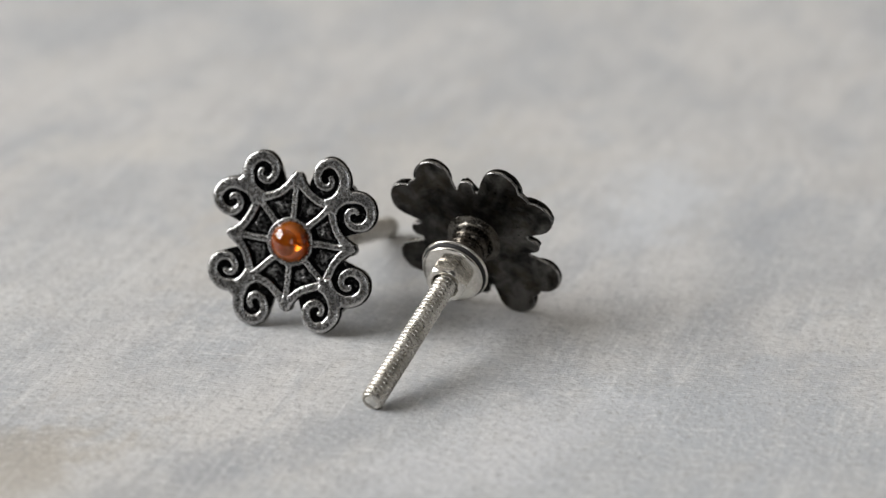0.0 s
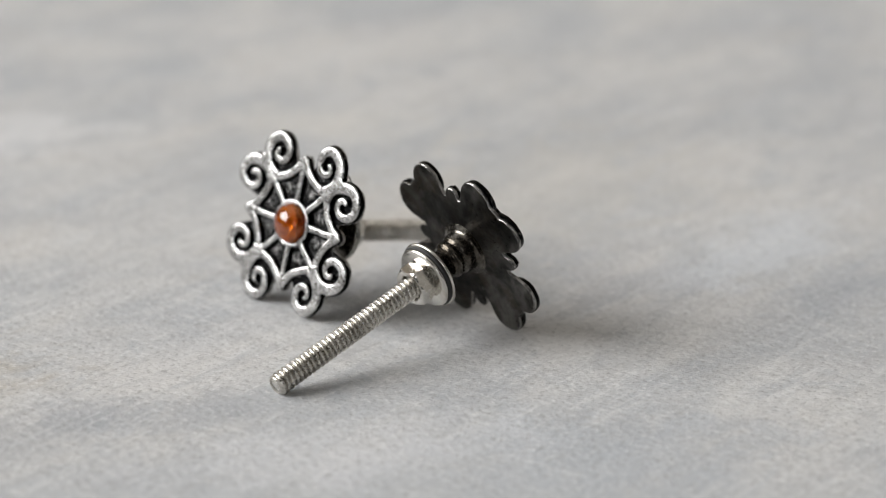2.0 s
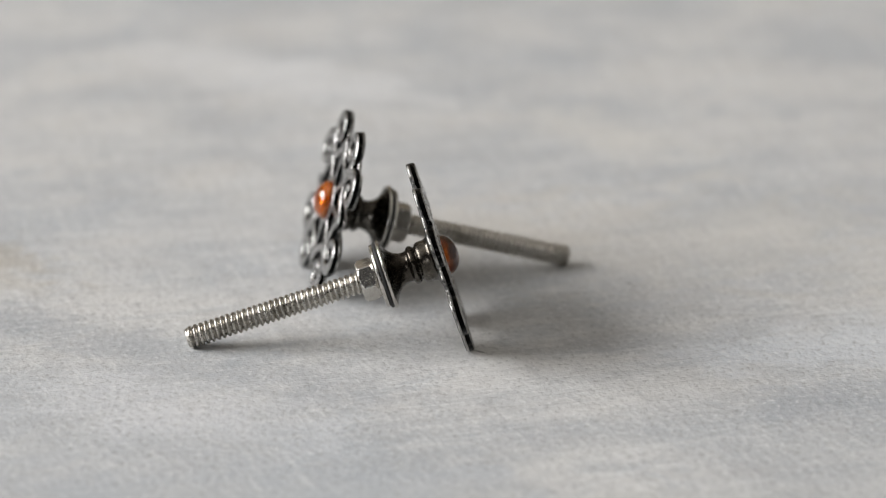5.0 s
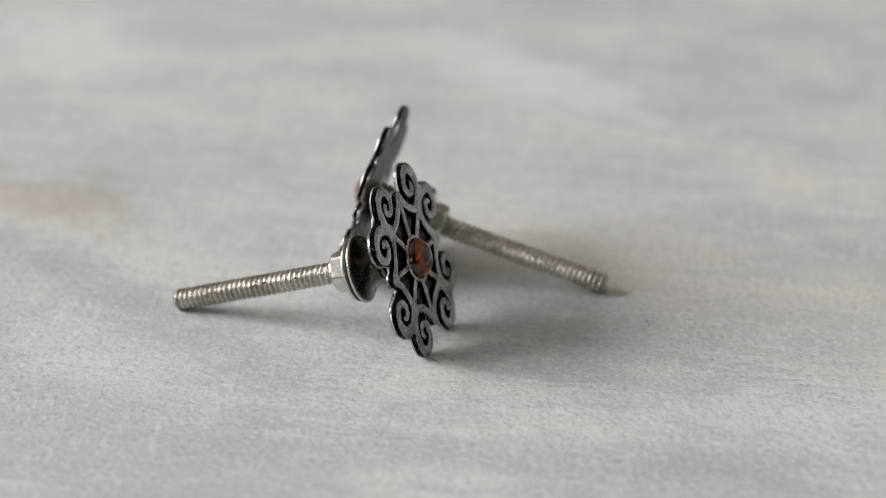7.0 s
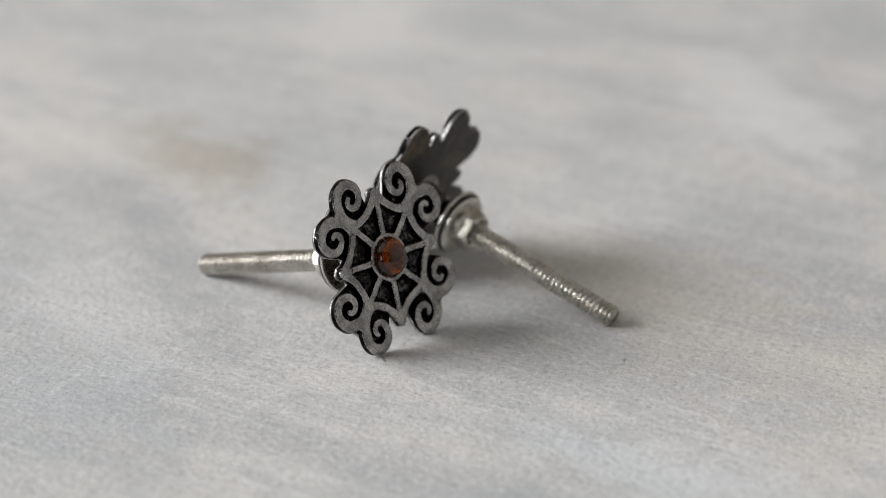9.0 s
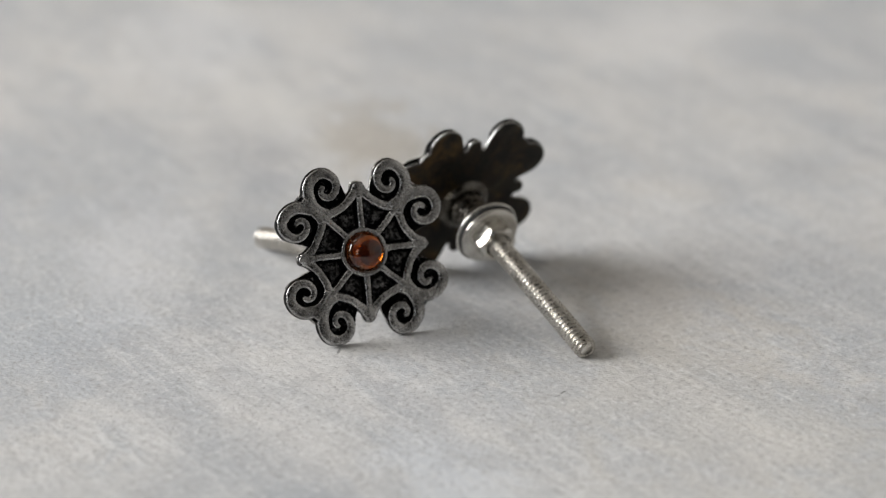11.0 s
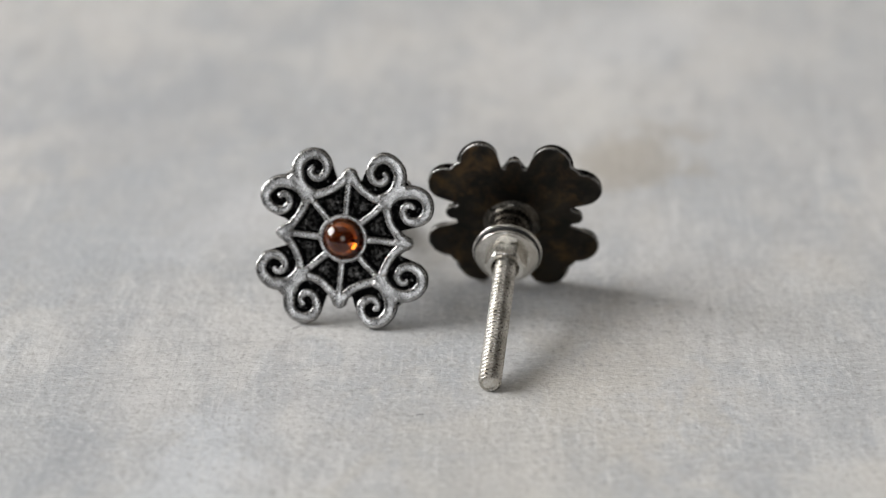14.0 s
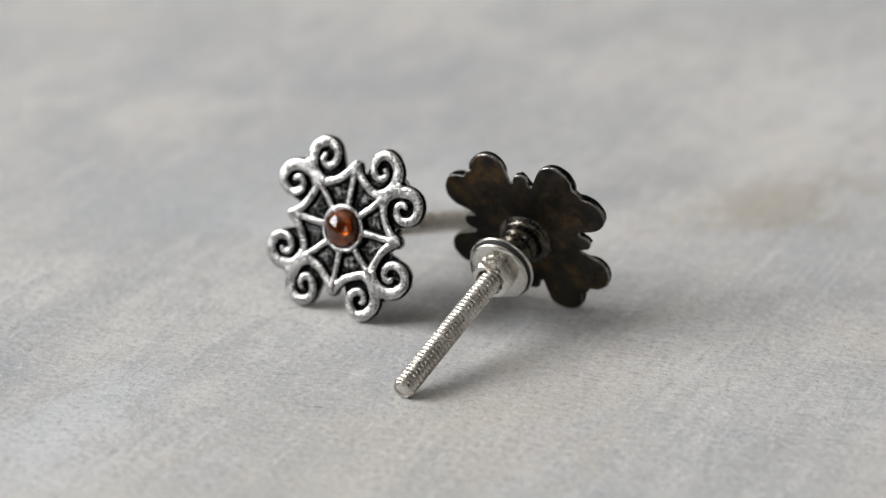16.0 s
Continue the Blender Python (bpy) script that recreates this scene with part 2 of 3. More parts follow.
def box_mesh(name, x0, x1, y0, y1, z0, z1, material, bevel=0.0):
    bm = bmesh.new()
    bmesh.ops.create_cube(bm, size=1.0)
    for v in bm.verts:
        v.co = ((x0 + x1) / 2 + v.co.x * (x1 - x0), (y0 + y1) / 2 + v.co.y * (y1 - y0), (z0 + z1) / 2 + v.co.z * (z1 - z0))
    if bevel:
        bmesh.ops.bevel(bm, geom=bm.edges[:], offset=bevel, segments=3, affect="EDGES", profile=0.5)
    me = bpy.data.meshes.new(name)
    bm.to_mesh(me)
    bm.free()
    me.materials.append(material)
    return me


def lathe(name, profile, material, segs=64, smooth=True):
    """Profile rows are (depth behind the face, radius) in millimetres."""
    verts, faces = [], []
    for z, r in profile:
        for i in range(segs):
            a = 2 * math.pi * i / segs
            verts.append((r * 1e-3 * math.cos(a), r * 1e-3 * math.sin(a), -z * 1e-3))
    n = len(profile)
    for j in range(n - 1):
        for i in range(segs):
            k = (i + 1) % segs
            faces.append((j * segs + i, j * segs + k, (j + 1) * segs + k, (j + 1) * segs + i))
    faces.append(tuple(range(segs)))
    faces.append(tuple(range((n - 1) * segs, n * segs)))
    return mesh_of(name, verts, faces, [material], smooth)


# ---- the unseen room, added to close the place; its tones steer the fill ----
def south_opening(x0, x1, y0, y1, z0, z1):
    """The added dark wall behind the camera, with a small low window onto the sky."""
    a, b, c, d = SMALL_A, SMALL_B, SMALL_C, SMALL_D
    bm = bmesh.new()
    for xa, xb, za, zb in ((x0, a, z0, z1), (b, x1, z0, z1), (a, b, z0, c), (a, b, d, z1)):
        for v in bmesh.ops.create_cube(bm, size=1.0)["verts"]:
            v.co = ((xa + xb) / 2 + v.co.x * (xb - xa), (y0 + y1) / 2 + v.co.y * (y1 - y0), (za + zb) / 2 + v.co.z * (zb - za))
    me = bpy.data.meshes.new("wall_south")
    bm.to_mesh(me)
    bm.free()
    me.materials.append(DARK_REFLECTION)
    tagged(new("wall_south", me), "unseen dark wall added to keep reflections dark, with a small window opening", "wall", kind="structure")
    win = tagged(new("window_2"), "small white painted window frame in the dark wall", "window", kind="structure")
    win.location = ((a + b) / 2, (y0 + y1) / 2, c)
    w, h = b - a, d - c
    for xa, xb, za, zb in ((-w / 2, -w / 2 + 0.04, 0, h), (w / 2 - 0.04, w / 2, 0, h), (-w / 2 + 0.04, w / 2 - 0.04, 0, 0.04),
                           (-w / 2 + 0.04, w / 2 - 0.04, h - 0.04, h), (-0.02, 0.02, 0.04, h - 0.04)):
        part("window_frame", box_mesh("window_frame", xa, xb, -0.02, 0.02, za, zb, FRAME_PAINT, 0.004), win)


def room():
    x0, x1, y0, y1, z0, z1, th = WALL_X, 3.4, -3.4, 3.4, -0.019, 3.9, 0.12
    tagged(new("floor", box_mesh("floor", x0 - th, x1 + th, y0 - th, y1 + th, z0 - 0.1, z0, FLOOR_PAINT)), "unseen dark floor added under the turning board to keep reflections dark", "floor", kind="structure")
    tagged(new("ceiling", box_mesh("ceiling", x0 - th, x1 + th, y0 - th, y1 + th, z1, z1 + 0.1, FILL_PAINT)), "unseen pale ceiling added to close the room and bounce fill light", "ceiling", kind="structure")
    tagged(new("wall_east", box_mesh("wall_east", x1, x1 + th, y0, y1, z0, z1, FILL_PAINT)), "unseen pale wall added to bounce fill light into the shadows", "wall", kind="structure")
    tagged(new("wall_north", box_mesh("wall_north", x0 - th, x1 + th, y1, y1 + th, z0, z1, WALL_PAINT)), "plain grey plastered wall of the room", "wall", kind="structure")
    south_opening(x0 - th, x1 + th, y0 - th, y0, z0, z1)
    a, b = WIN_Y - WIN_W / 2 - 0.03, WIN_Y + WIN_W / 2 + 0.03
    c, d = WIN_Z - WIN_H / 2 - 0.03, WIN_Z + WIN_H / 2 + 0.03
    bm = bmesh.new()
    for ya, yb, za, zb in ((y0, a, z0, z1), (b, y1, z0, z1), (a, b, z0, c), (a, b, d, z1)):
        made = bmesh.ops.create_cube(bm, size=1.0)["verts"]
        for v in made:
            v.co = (x0 - th / 2 + v.co.x * th, (ya + yb) / 2 + v.co.y * (yb - ya), (za + zb) / 2 + v.co.z * (zb - za))
    me = bpy.data.meshes.new("wall_west")
    bm.to_mesh(me)
    bm.free()
    me.materials.append(WALL_PAINT)
    tagged(new("wall_west", me), "plain grey plastered wall with a window opening", "wall", kind="structure")
    win = tagged(new("window_1"), "white painted window frame in the wall opening", "window", kind="structure")
    win.location = (x0 - 0.05, WIN_Y, c)
    w, h = b - a, d - c
    for name, ya, yb, za, zb in (("window_frame", -w / 2, -w / 2 + 0.03, 0, h), ("window_frame", w / 2 - 0.03, w / 2, 0, h),
                                 ("window_frame", -w / 2 + 0.03, w / 2 - 0.03, 0, 0.03), ("window_frame", -w / 2 + 0.03, w / 2 - 0.03, h - 0.03, h)):
        part(name, box_mesh(name, -0.02, 0.02, ya, yb, za, zb, FRAME_PAINT, 0.004), win)


room()


# ---- the board ----
def painted_board_thing():
    me = box_mesh("painted_board", -0.245, 0.245, -0.245, 0.245, -0.019, 0.0, BOARD, 0.0015)
    return tagged(new("painted_board", me), "grey-white washed painted wooden board with brushed streaks and stains", "board")


board = painted_board_thing()

# ---- the knobs: face design in units of 0.102 mm, seen from the front ----
U = 0.102e-3
LOBE_R, LOBE_A = 138.0, radians(17.2)
FLOOR_Z, BACK_Z = -0.75e-3, -1.5e-3


def uneven(x, y, seed=0.0):
    """A slight wander of the hand-cut pattern."""
    w = noise.noise_vector(Vector((x * 0.016 + 3.1, y * 0.016 - 7.7, seed)))
    f = noise.noise_vector(Vector((x * 0.07 - 1.3, y * 0.07 + 2.9, seed + 5)))
    return x + 3.0 * w.x + 0.9 * f.x, y + 3.0 * w.y + 0.9 * f.y


def ribbon(name, path, widths, top, closed=False, base=FLOOR_Z - 0.1e-3, crown=0.05e-3):
    """A raised band with a rounded top along a path of the design."""
    pts = np.array([uneven(*p) for p in path])
    n = len(pts)
    if closed:
        tang = np.roll(pts, -1, 0) - np.roll(pts, 1, 0)
    else:
        tang = np.gradient(pts, axis=0)
    tang /= np.linalg.norm(tang, axis=1)[:, None] + 1e-9
    side = np.stack([-tang[:, 1], tang[:, 0]], 1)
    h = top - base
    half = ((1.1, 0.0), (1.03, 0.5), (0.97, 0.77), (0.86, 0.91), (0.67, 0.98), (0.34, 0.998))
    shape = [(-a, b) for a, b in half] + [(0.0, 1.0)] + [(a, b) for a, b in reversed(half)]
    verts, faces, slots, m = [], [], [], len(shape)
    for i in range(n):
        for s, z in shape:
            p = pts[i] + side[i] * s * widths[i] / 2
            wob = noise.noise(Vector((p[0] * 0.05, p[1] * 0.05, 9.0))) * 0.05e-3
            verts.append((p[0] * U, p[1] * U, base + h * z + wob * z))
    for i in range(n if closed else n - 1):
        j = (i + 1) % n
        for a in range(m - 1):
            faces.append((i * m + a, i * m + a + 1, j * m + a + 1, j * m + a))
            slots.append(1 if a < 2 or a > m - 4 else 0)
    if not closed:
        faces.append(tuple(range(m)))
        faces.append(tuple(range((n - 1) * m, n * m)))
        slots += [1, 1]
    return mesh_of(name, verts, faces, [PEWTER, PATINA], True, slots)


def smooth_rows(xs, values, n, window):
    t = np.linspace(xs[0], xs[-1], n)
    v = np.interp(t, xs, values)
    pad = np.concatenate([np.full(window, v[0]), v, np.full(window, v[-1])])
    kernel = np.hanning(2 * window + 1)
    kernel /= kernel.sum()
    out = np.convolve(pad, kernel, "same")[window:-window]
    out[0], out[-1] = v[0], v[-1]
    return t, out


def turn_point(p, quarter, mirror):
    x, y = p
    if mirror:
        x, y = y, x
    for _ in range(quarter):
        x, y = -y, x
    return x, y


def scroll_mesh(quarter, mirror):
    cx, cy = LOBE_R * math.cos(radians(45) + LOBE_A), LOBE_R * math.sin(radians(45) + LOBE_A)
    turns = (-96, -60, -20, 30, 85, 135, 180, 225, 265, 310, 350, 400)
    t, rho = smooth_rows(turns, (45, 38, 31, 29, 29, 26, 23, 19.5, 15.5, 9.5, 5.5, 3.5), 84, 4)
    _, wid = smooth_rows(turns, (14, 20, 24, 22, 20, 18, 16, 14.5, 13.5, 12.5, 11.5, 10), 84, 4)
    path = [(cx + r * math.cos(radians(a)), cy + r * math.sin(radians(a))) for a, r in zip(t, rho)]
    last = np.array(path[-1]) - np.array(path[-2])
    last /= np.linalg.norm(last)
    wid = list(wid)
    for s in (0.5, 0.85, 0.99):
        path.append(tuple(np.array(path[83]) + last * 4.0 * s))
        wid.append(10.0 * math.sqrt(1 - s * s))
    path = [turn_point(p, quarter, mirror) for p in path]
    return ribbon("scroll", path, wid, 0.22e-3)


def web_mesh(quarter, mirror):
    """A scalloped web band from a pointed tip to a diagonal joint."""
    a, b = np.array((0.0, 119.0)), np.array((69.0, 74.0))
    bow = np.array((-0.55, -0.83)) * 9.0
    path, wid = [], []
    for s in np.linspace(0, 1, 22):
        p = a + (b - a) * s + bow * 4 * s * (1 - s)
        path.append(turn_point(tuple(p), quarter, mirror))
        wid.append(14.5 + 6.5 * (1 - s) ** 4 + 3.5 * s ** 4)
    return ribbon("web_band", path, wid, 0.19e-3)


def spoke_mesh(i):
    a = radians(45 * i)
    far = 116.0 if i % 2 == 0 else 100.0
    path = [((38 + (far - 38) * s) * math.cos(a), (38 + (far - 38) * s) * math.sin(a)) for s in np.linspace(0, 1, 14)]
    return ribbon("spoke", path, [12.0 + 3.0 * abs(2 * s - 1) ** 4 for s in np.linspace(0, 1, 14)], 0.12e-3)


def tip_mesh(quarter):
    """The pointed end of the web."""
    path, wid = [], []
    for s in np.linspace(0, 1, 14):
        path.append(turn_point((0.0, 96.0 + 32.0 * s), quarter, False))
        wid.append(11.0 + 12.5 * math.sin(math.pi / 2 * min(1.0, s / 0.5)) ** 2 if s < 0.58 else max(0.6, 36.3 * math.sqrt(max(0.0, 1 - s))))
    return ribbon("web_point", path, wid, 0.205e-3)


def joint_mesh(quarter):
    path, wid = [], []
    for s in np.linspace(0, 1, 16):
        r = 84 + 68 * s
        path.append(turn_point((r * math.cos(radians(45)), r * math.sin(radians(45))), quarter, False))
        wid.append(float(np.interp(s, (0.0, 0.12, 0.25, 0.6, 0.85, 1.0), (5.0, 14.0, 20.0, 21.0, 24.0, 17.0))))
    return ribbon("leaf", path, wid, 0.225e-3)


def outline(n):
    discs = [(0.0, 0.0, 109.0)]
    for q in range(4):
        for s in (-1, 1):
            a = radians(45 + 90 * q) + s * LOBE_A
            discs.append(((LOBE_R + 3) * math.cos(a), (LOBE_R + 3) * math.sin(a), 35.5))
        a = radians(45 + 90 * q)
        discs.append((119 * math.cos(a), 119 * math.sin(a), 39.0))
        discs.append((113.5 * math.cos(a - radians(45)), 113.5 * math.sin(a - radians(45)), 14.5))
    radius = []
    for i in range(n):
        a = 2 * math.pi * i / n
        best = 0.0
        for x, y, r in discs:
            along, off = x * math.cos(a) + y * math.sin(a), x * math.sin(a) - y * math.cos(a)
            if abs(off) < r:
                best = max(best, along + math.sqrt(r * r - off * off))
        radius.append(best)
    radius = np.array(radius)
    kernel = np.hanning(7)[1:-1]
    kernel /= kernel.sum()
    return np.convolve(np.concatenate([radius[-2:], radius, radius[:2]]), kernel, "valid")


def plate_mesh(back):
    n = 720
    edge = outline(n)
    rows = []
    for f in (-3.0, -20.0, -36.0, 0.42, 0.54, 0.66, 0.78, 0.88, 0.95, 0.985):
        rows.append((f, 0.0, FLOOR_Z, 0))
    for out, z in ((0.0, FLOOR_Z), (0.9, FLOOR_Z - 0.1e-3), (1.2, -1.0e-3), (1.3, -1.17e-3), (0.9, -1.3e-3)):
        rows.append((1.0, out, z, 1))
    for out, z in ((0.3, -1.39e-3), (-1.2, -1.46e-3)):
        rows.append((1.0, out, z, 4))
    for f in (0.97, 0.93, 0.8, 0.6, 0.4, 0.2, 0.02):
        rows.append((f, 0.0, BACK_Z, 2))
    verts, faces, slots = [], [], []
    for f, out, z, kind in rows:
        for i in range(n):
            a = 2 * math.pi * i / n
            r = (edge[i] * f if f > 0 else -f) + out
            x, y = uneven(r * math.cos(a), r * math.sin(a))
            dz = 0.0
            if kind == 0 and f < 0.9:
                dz = 0.10e-3 * noise.noise(Vector((x * 0.13, y * 0.13, 2.0)))
            elif kind == 1:
                x += 0.8 * noise.noise(Vector((x * 0.3, y * 0.3, z * 1.5e3)))
                y += 0.8 * noise.noise(Vector((x * 0.3, y * 0.3, z * 1.5e3 + 4)))
            elif kind == 2:
                far = math.hypot(x, y)
                z = BACK_Z
                dz = (-0.28e-3 * math.exp(-((far / 62.0) ** 2)) + 0.10e-3 * noise.noise(Vector((x * 0.02, y * 0.02, 7.0)))) * min(1.0, (1 - f) * 14)
            verts.append((x * U, y * U, z + dz))
    for j in range(len(rows) - 1):
        kind = rows[j + 1][3]
        for i in range(n):
            k = (i + 1) % n
            faces.append((j * n + i, j * n + k, (j + 1) * n + k, (j + 1) * n + i))
            slots.append(3 if j < 2 else kind)
    faces.append(tuple(range(n)))
    slots.append(3)
    faces.append(tuple(range((len(rows) - 1) * n, len(rows) * n)))
    slots.append(2)
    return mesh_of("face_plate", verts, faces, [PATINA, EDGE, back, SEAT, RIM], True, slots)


def panel_mesh(quarter, mirror):
    """The rubbed granular floor of one cell of the web."""
    n, verts, faces = 14, [], []
    for i in range(n):
        for j in range(n):
            r_in, u, w = 52.0, i / (n - 1), j / (n - 1)
            deg = 3.0 + 39.0 * w
            r_out = float(np.interp(deg, (0, 8, 18.3, 30, 43), (119, 104, 93.8, 94.5, 101))) - 13.0
            r = r_in + (r_out - r_in) * u
            low, high = math.asin(9.5 / r), math.radians(45) - math.asin(9.5 / r)
            a = math.radians(90) - (low + (high - low) * w)
            x, y = uneven(*turn_point((r * math.cos(a), r * math.sin(a)), quarter, mirror))
            rim = min(u, 1 - u, w, 1 - w)
            z = FLOOR_Z - 0.1e-3 + 0.32e-3 * min(1.0, rim * 7) + 0.12e-3 * noise.noise(Vector((x * 0.16, y * 0.16, 3.0)))
            verts.append((x * U, y * U, z))
    for i in range(n - 1):
        for j in range(n - 1):
            faces.append((i * n + j, i * n + j + 1, (i + 1) * n + j + 1, (i + 1) * n + j))
    me = mesh_of("cell_panel", verts, faces, [PANEL])
    if me.polygons[0].normal.z < 0:
        me.flip_normals()
    return me


def gem_mesh(stone):
    rows, segs = 18, 56
    verts, faces = [], []
    for j in range(rows):
        a = j / (rows - 1) * math.pi / 2 * 0.985
        r, z = 3.84e-3 * math.cos(a) ** 0.94, -0.15e-3 + 2.95e-3 * math.sin(a)
        for i in range(segs):
            b = 2 * math.pi * i / segs
            verts.append((r * math.cos(b), r * math.sin(b), z))
    for j in range(rows - 1):
        for i in range(segs):
            k = (i + 1) % segs
            faces.append((j * segs + i, j * segs + k, (j + 1) * segs + k, (j + 1) * segs + i))
    faces.append(tuple(range(segs)))
    faces.append(tuple(range((rows - 1) * segs, rows * segs)))
    return mesh_of("gemstone", verts, faces, [stone])


def bezel_mesh():
    path = [(40.6 * math.cos(2 * math.pi * i / 72), 40.6 * math.sin(2 * math.pi * i / 72)) for i in range(72)]
    return ribbon("bezel", path, [8.2] * 72, 0.36e-3, True)


def screw_mesh():
    pitch, start, end, segs, steps = 1.04, 14.6, 49.55, 36, 14
    n = int((end - 0.5 - start) / pitch * steps)
    verts, faces = [], []
    for j in range(n + 1):
        z = start + (end - 0.5 - start) * j / n
        for i in range(segs):
            a = 2 * math.pi * i / segs
            u = (z / pitch - i / segs) % 1.0
            crest = max(0.0, math.sin(math.pi * u)) ** 0.7
            r = 1.45 + 0.68 * crest
            verts.append((r * 1e-3 * math.cos(a), r * 1e-3 * math.sin(a), -z * 1e-3))
    for z, r in ((end - 0.45, 1.9), (end - 0.12, 1.78), (end, 1.6), (end, 1.46), (end - 0.16, 1.36), (end - 0.16, 1.3), (end - 0.04, 1.18)):
        for i in range(segs):
            a = 2 * math.pi * i / segs
            verts.append((r * 1e-3 * math.cos(a), r * 1e-3 * math.sin(a), -z * 1e-3))
    rows = n + 8
    for j in range(rows - 1):
        for i in range(segs):
            k = (i + 1) % segs
            faces.append((j * segs + i, j * segs + k, (j + 1) * segs + k, (j + 1) * segs + i))
    faces.append(tuple(range(segs)))
    faces.append(tuple(range((rows - 1) * segs, rows * segs)))
    slots = [0] * len(faces)
    slots[-1] = 1
    return mesh_of("screw", verts, faces, [THREAD, NICKEL], True, slots)


def nut_mesh():
    """A hexagonal nut with flat sides, chamfered ends and a bored, dished end."""
    segs, verts, faces = 96, [], []
    rows = ((12.86, 2.3), (12.86, 3.42), (12.98, 3.56), (13.5, 9.0), (15.55, 9.0), (16.05, 3.5), (16.15, 3.36), (16.15, 2.7), (15.85, 2.35), (15.2, 2.2))
    for z, cap in rows:
        for i in range(segs):
            a = 2 * math.pi * i / segs
            side = 3.5 / math.cos((a % (math.pi / 3)) - math.pi / 6)
            r = min(side, cap if cap < 9 else 3.99)
            deep = z
            if cap == 9.0:
                deep = z + (0.34 if z < 14 else -0.34) * ((side - 3.5) / 0.54 - 0.85)
            verts.append((r * 1e-3 * math.cos(a), r * 1e-3 * math.sin(a), -deep * 1e-3))
    for j in range(len(rows) - 1):
        for i in range(segs):
            k = (i + 1) % segs
            faces.append((j * segs + i, j * segs + k, (j + 1) * segs + k, (j + 1) * segs + i))
    return mesh_of("nut", verts, faces, [NICKEL], False)


STEM_ROWS = ((1.5, 5.6), (1.75, 5.35), (1.9, 5.0), (2.1, 4.4), (2.4, 4.05), (2.9, 3.9), (3.6, 3.9), (4.2, 3.8), (4.6, 3.6), (4.8, 3.2), (4.95, 3.1), (5.1, 3.25), (5.3, 3.5), (5.8, 3.6), (6.2, 3.5),
             (6.45, 3.1), (6.7, 2.9), (7.3, 2.85), (8.0, 2.95), (8.7, 3.25), (9.4, 3.8), (10.0, 4.6), (10.4, 5.45), (10.6, 6.05), (10.72, 6.25), (10.74, 5.0))
MESHES = {
    "bezel": bezel_mesh(), "screw": screw_mesh(), "nut": nut_mesh(),
    "stem": lathe("stem", STEM_ROWS, STEM),
    "flange": lathe("flange", ((10.66, 5.6), (10.68, 6.3), (10.76, 6.48), (10.95, 6.58), (11.2, 6.56), (11.36, 6.4), (11.42, 6.1), (11.42, 4.5)), NICKEL),
    "seal_ring": lathe("seal_ring", ((11.35, 5.8), (11.45, 6.2), (11.7, 6.3), (11.95, 6.2), (12.05, 5.7)), RUBBER),
    "washer": lathe("washer", ((11.98, 5.5), (12.04, 5.85), (12.16, 6.0), (12.4, 6.0), (12.6, 5.9), (12.75, 5.65), (12.83, 5.2), (12.87, 4.4), (12.87, 2.5)), NICKEL),
}
SCROLLS = [scroll_mesh(q, m) for q in range(4) for m in (False, True)]
WEBS = [web_mesh(q, m) for q in range(4) for m in (False, True)]
SPOKES = [spoke_mesh(i) for i in range(8)]
PANELS = [panel_mesh(q, m) for q in range(4) for m in (False, True)]
POINTS = [tip_mesh(q) for q in range(4)]
LEAVES = [joint_mesh(q) for q in range(4)]


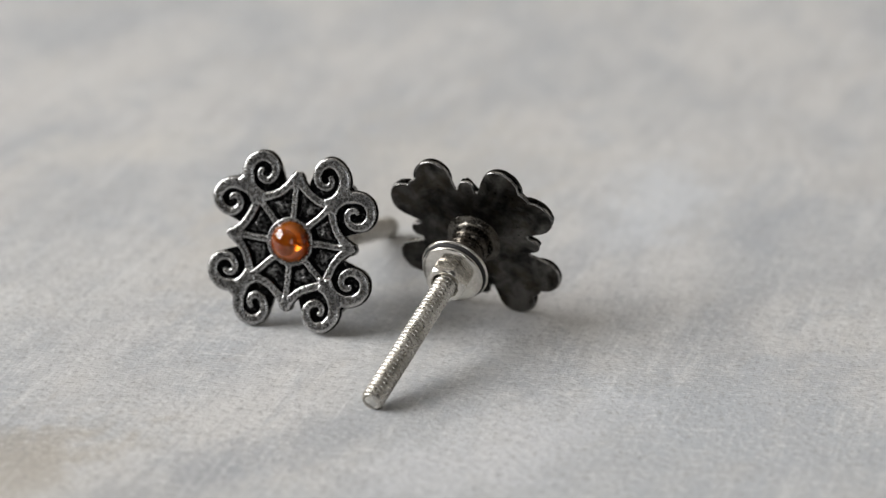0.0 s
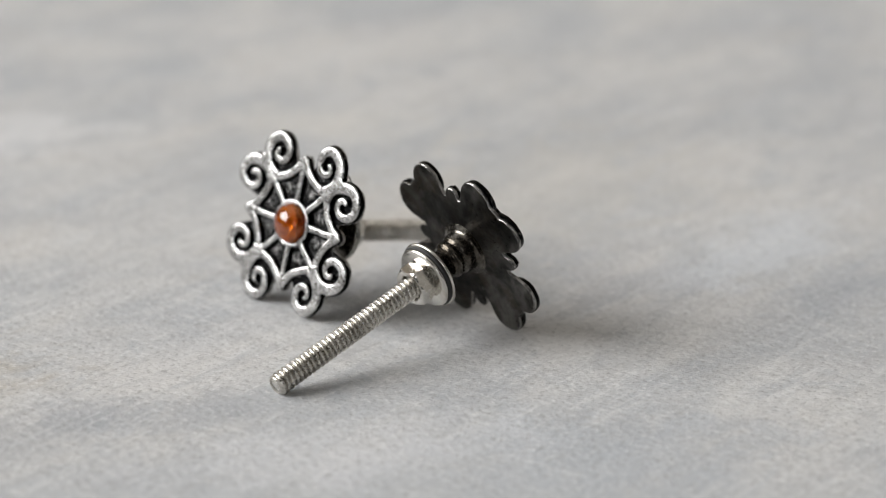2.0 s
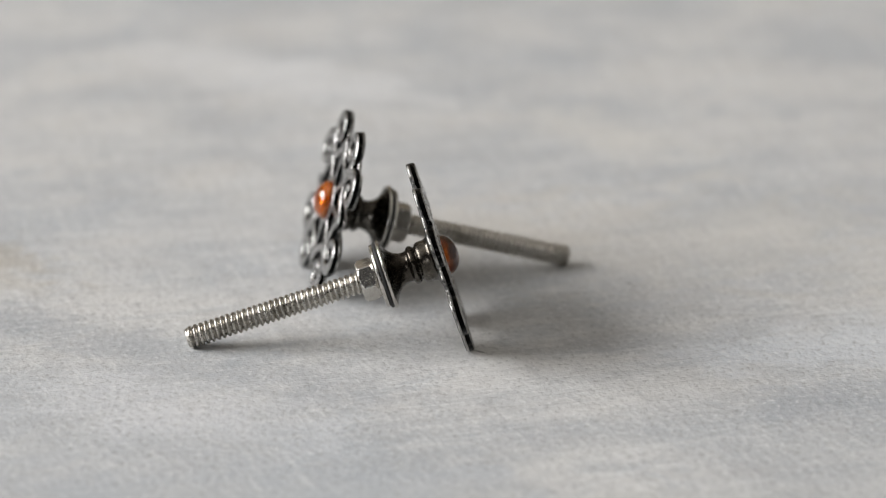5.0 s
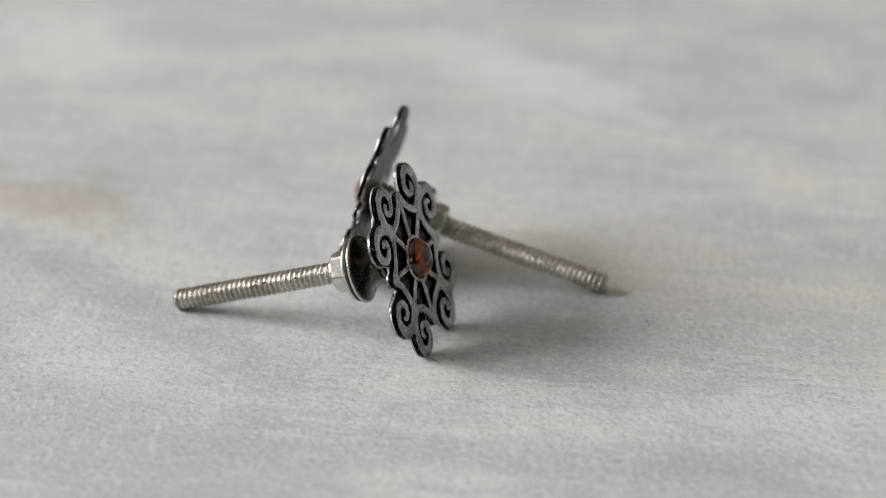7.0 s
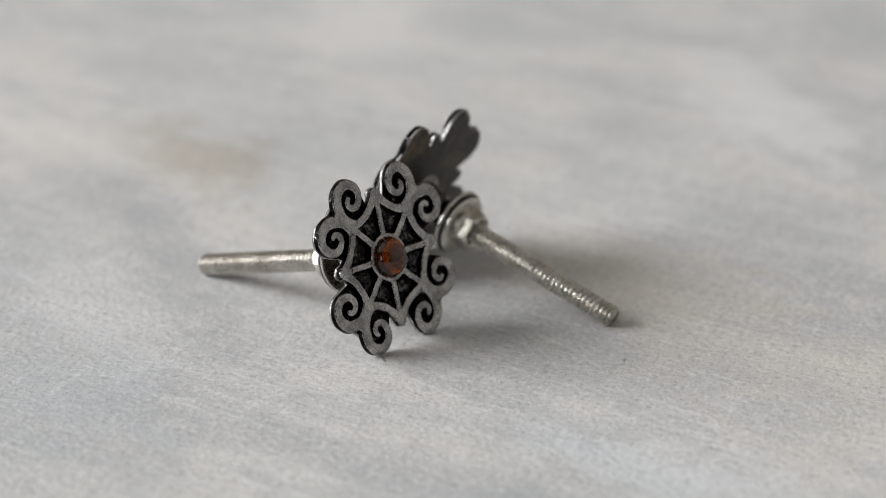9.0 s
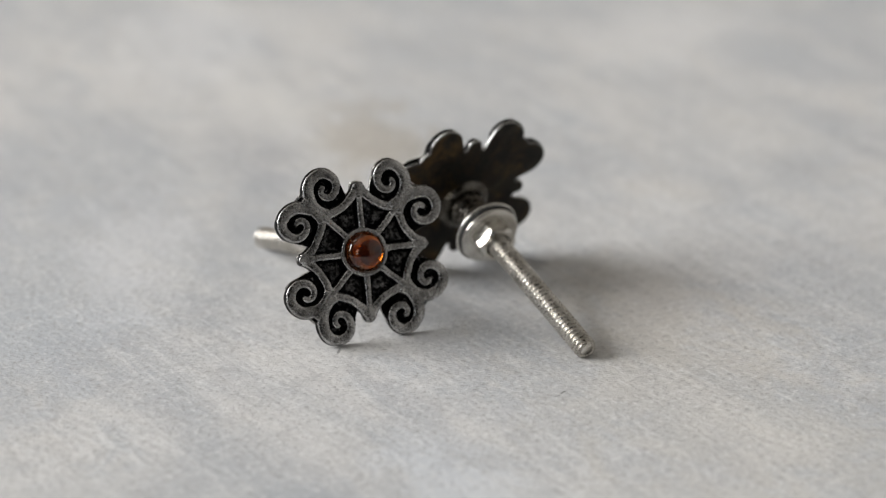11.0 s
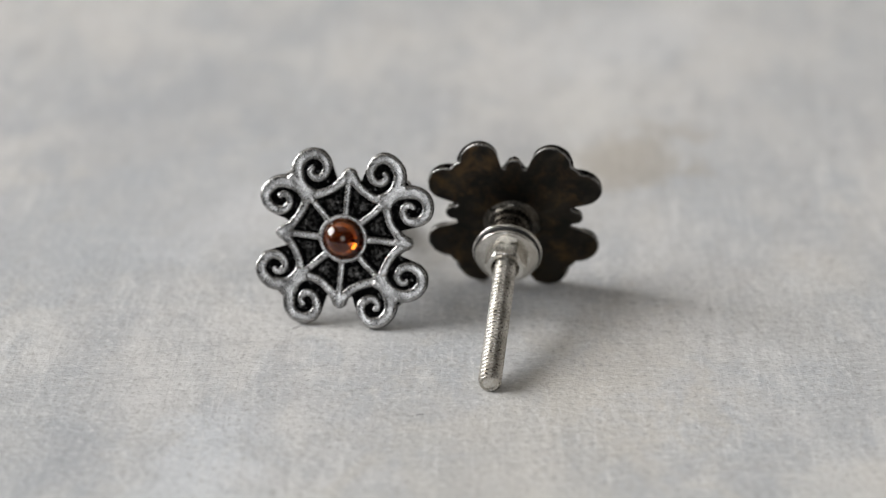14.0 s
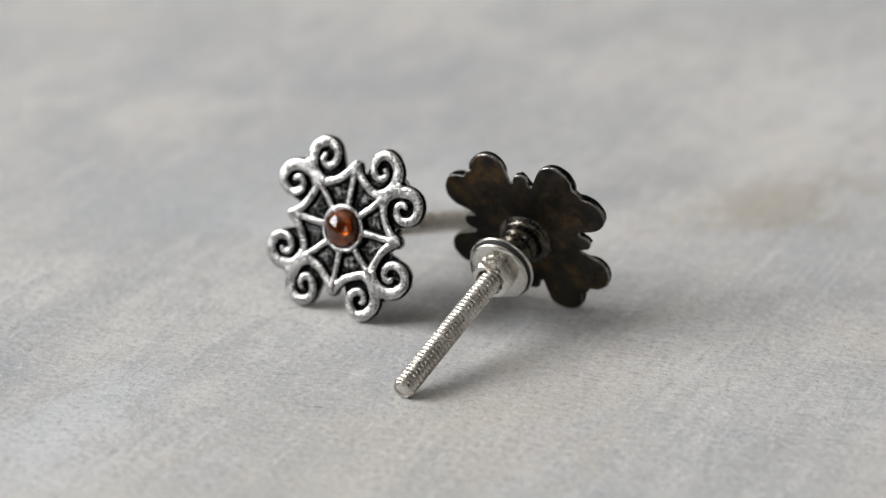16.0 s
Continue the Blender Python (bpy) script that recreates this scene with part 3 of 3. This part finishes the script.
def cabinet_knob(face, root, tip, plate, plate_label, gem, gem_label, label):
    """face: the pose of the face's middle; root and tip: where the stem begins and the screw ends in the face's space, in millimetres."""
    foot = Matrix.Translation((face.translation.x, face.translation.y, 0.0))
    knob = tagged(new("cabinet_knob"), label, "knob", "pair of decorative knobs")
    knob.matrix_basis = foot
    m = foot.inverted() @ face
    along = Vector(tip) - Vector(root)
    lean = m @ Matrix.Translation(Vector(root) * 1e-3) @ Vector((0, 0, -1)).rotation_difference(along.normalized()).to_matrix().to_4x4()
    casting = part("face_plate", plate, knob, m, plate_label)
    for me in SCROLLS:
        part("scroll", me, casting)
    for me in WEBS:
        part("web_band", me, casting)
    for me in SPOKES:
        part("spoke", me, casting)
    for me in PANELS:
        part("cell_panel", me, casting, None, "rubbed dark grey granular panel")
    for me in POINTS:
        part("web_point", me, casting)
    for me in LEAVES:
        part("leaf", me, casting)
    part("bezel", MESHES["bezel"], casting)
    part("gemstone", gem, knob, m, gem_label)
    part("stem", MESHES["stem"], knob, lean, "flared dark turned metal stem")
    part("flange", MESHES["flange"], knob, lean, "bright nickel flange")
    part("seal_ring", MESHES["seal_ring"], knob, lean, "thin black ring")
    part("washer", MESHES["washer"], knob, lean, "bright nickel washer")
    part("nut", MESHES["nut"], knob, lean, "bright hexagonal nut")
    part("screw", MESHES["screw"], knob, lean, "threaded bright metal screw")
    return knob


FACE_A = pose(-0.02215, -0.00501, 0.01630, 73.2, -0.7, -20.62)
FACE_B = pose(0.01272, -0.00043, 0.01616, 72.2, 1.21, 153.9)
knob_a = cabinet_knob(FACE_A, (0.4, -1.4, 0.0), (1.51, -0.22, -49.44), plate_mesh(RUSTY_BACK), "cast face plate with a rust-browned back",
                      gem_mesh(AMBER), "domed amber-orange gemstone", "pewter scrollwork knob with amber gem, leaning back on its screw")
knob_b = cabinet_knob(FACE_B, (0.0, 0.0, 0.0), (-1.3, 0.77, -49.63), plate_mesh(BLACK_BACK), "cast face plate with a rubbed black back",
                      gem_mesh(DEEP_AMBER), "domed deep red-amber gemstone", "pewter scrollwork knob with amber gem, propped on its long screw")

# ---- what moves: the board turns evenly and carries the knobs ----
def turned(t):
    """The board's turn in degrees: all but even, a little ahead halfway."""
    return -11.731 * t - 0.392 * t * (16.0 - t) / 64.0


def motions():
    for thing in (board, knob_a, knob_b):
        rest = thing.matrix_basis.copy()
        walk(thing, [(0.5 * i, pose(0, 0, 0, 0, 0, turned(0.5 * i)) @ rest) for i in range(33)])


motions()
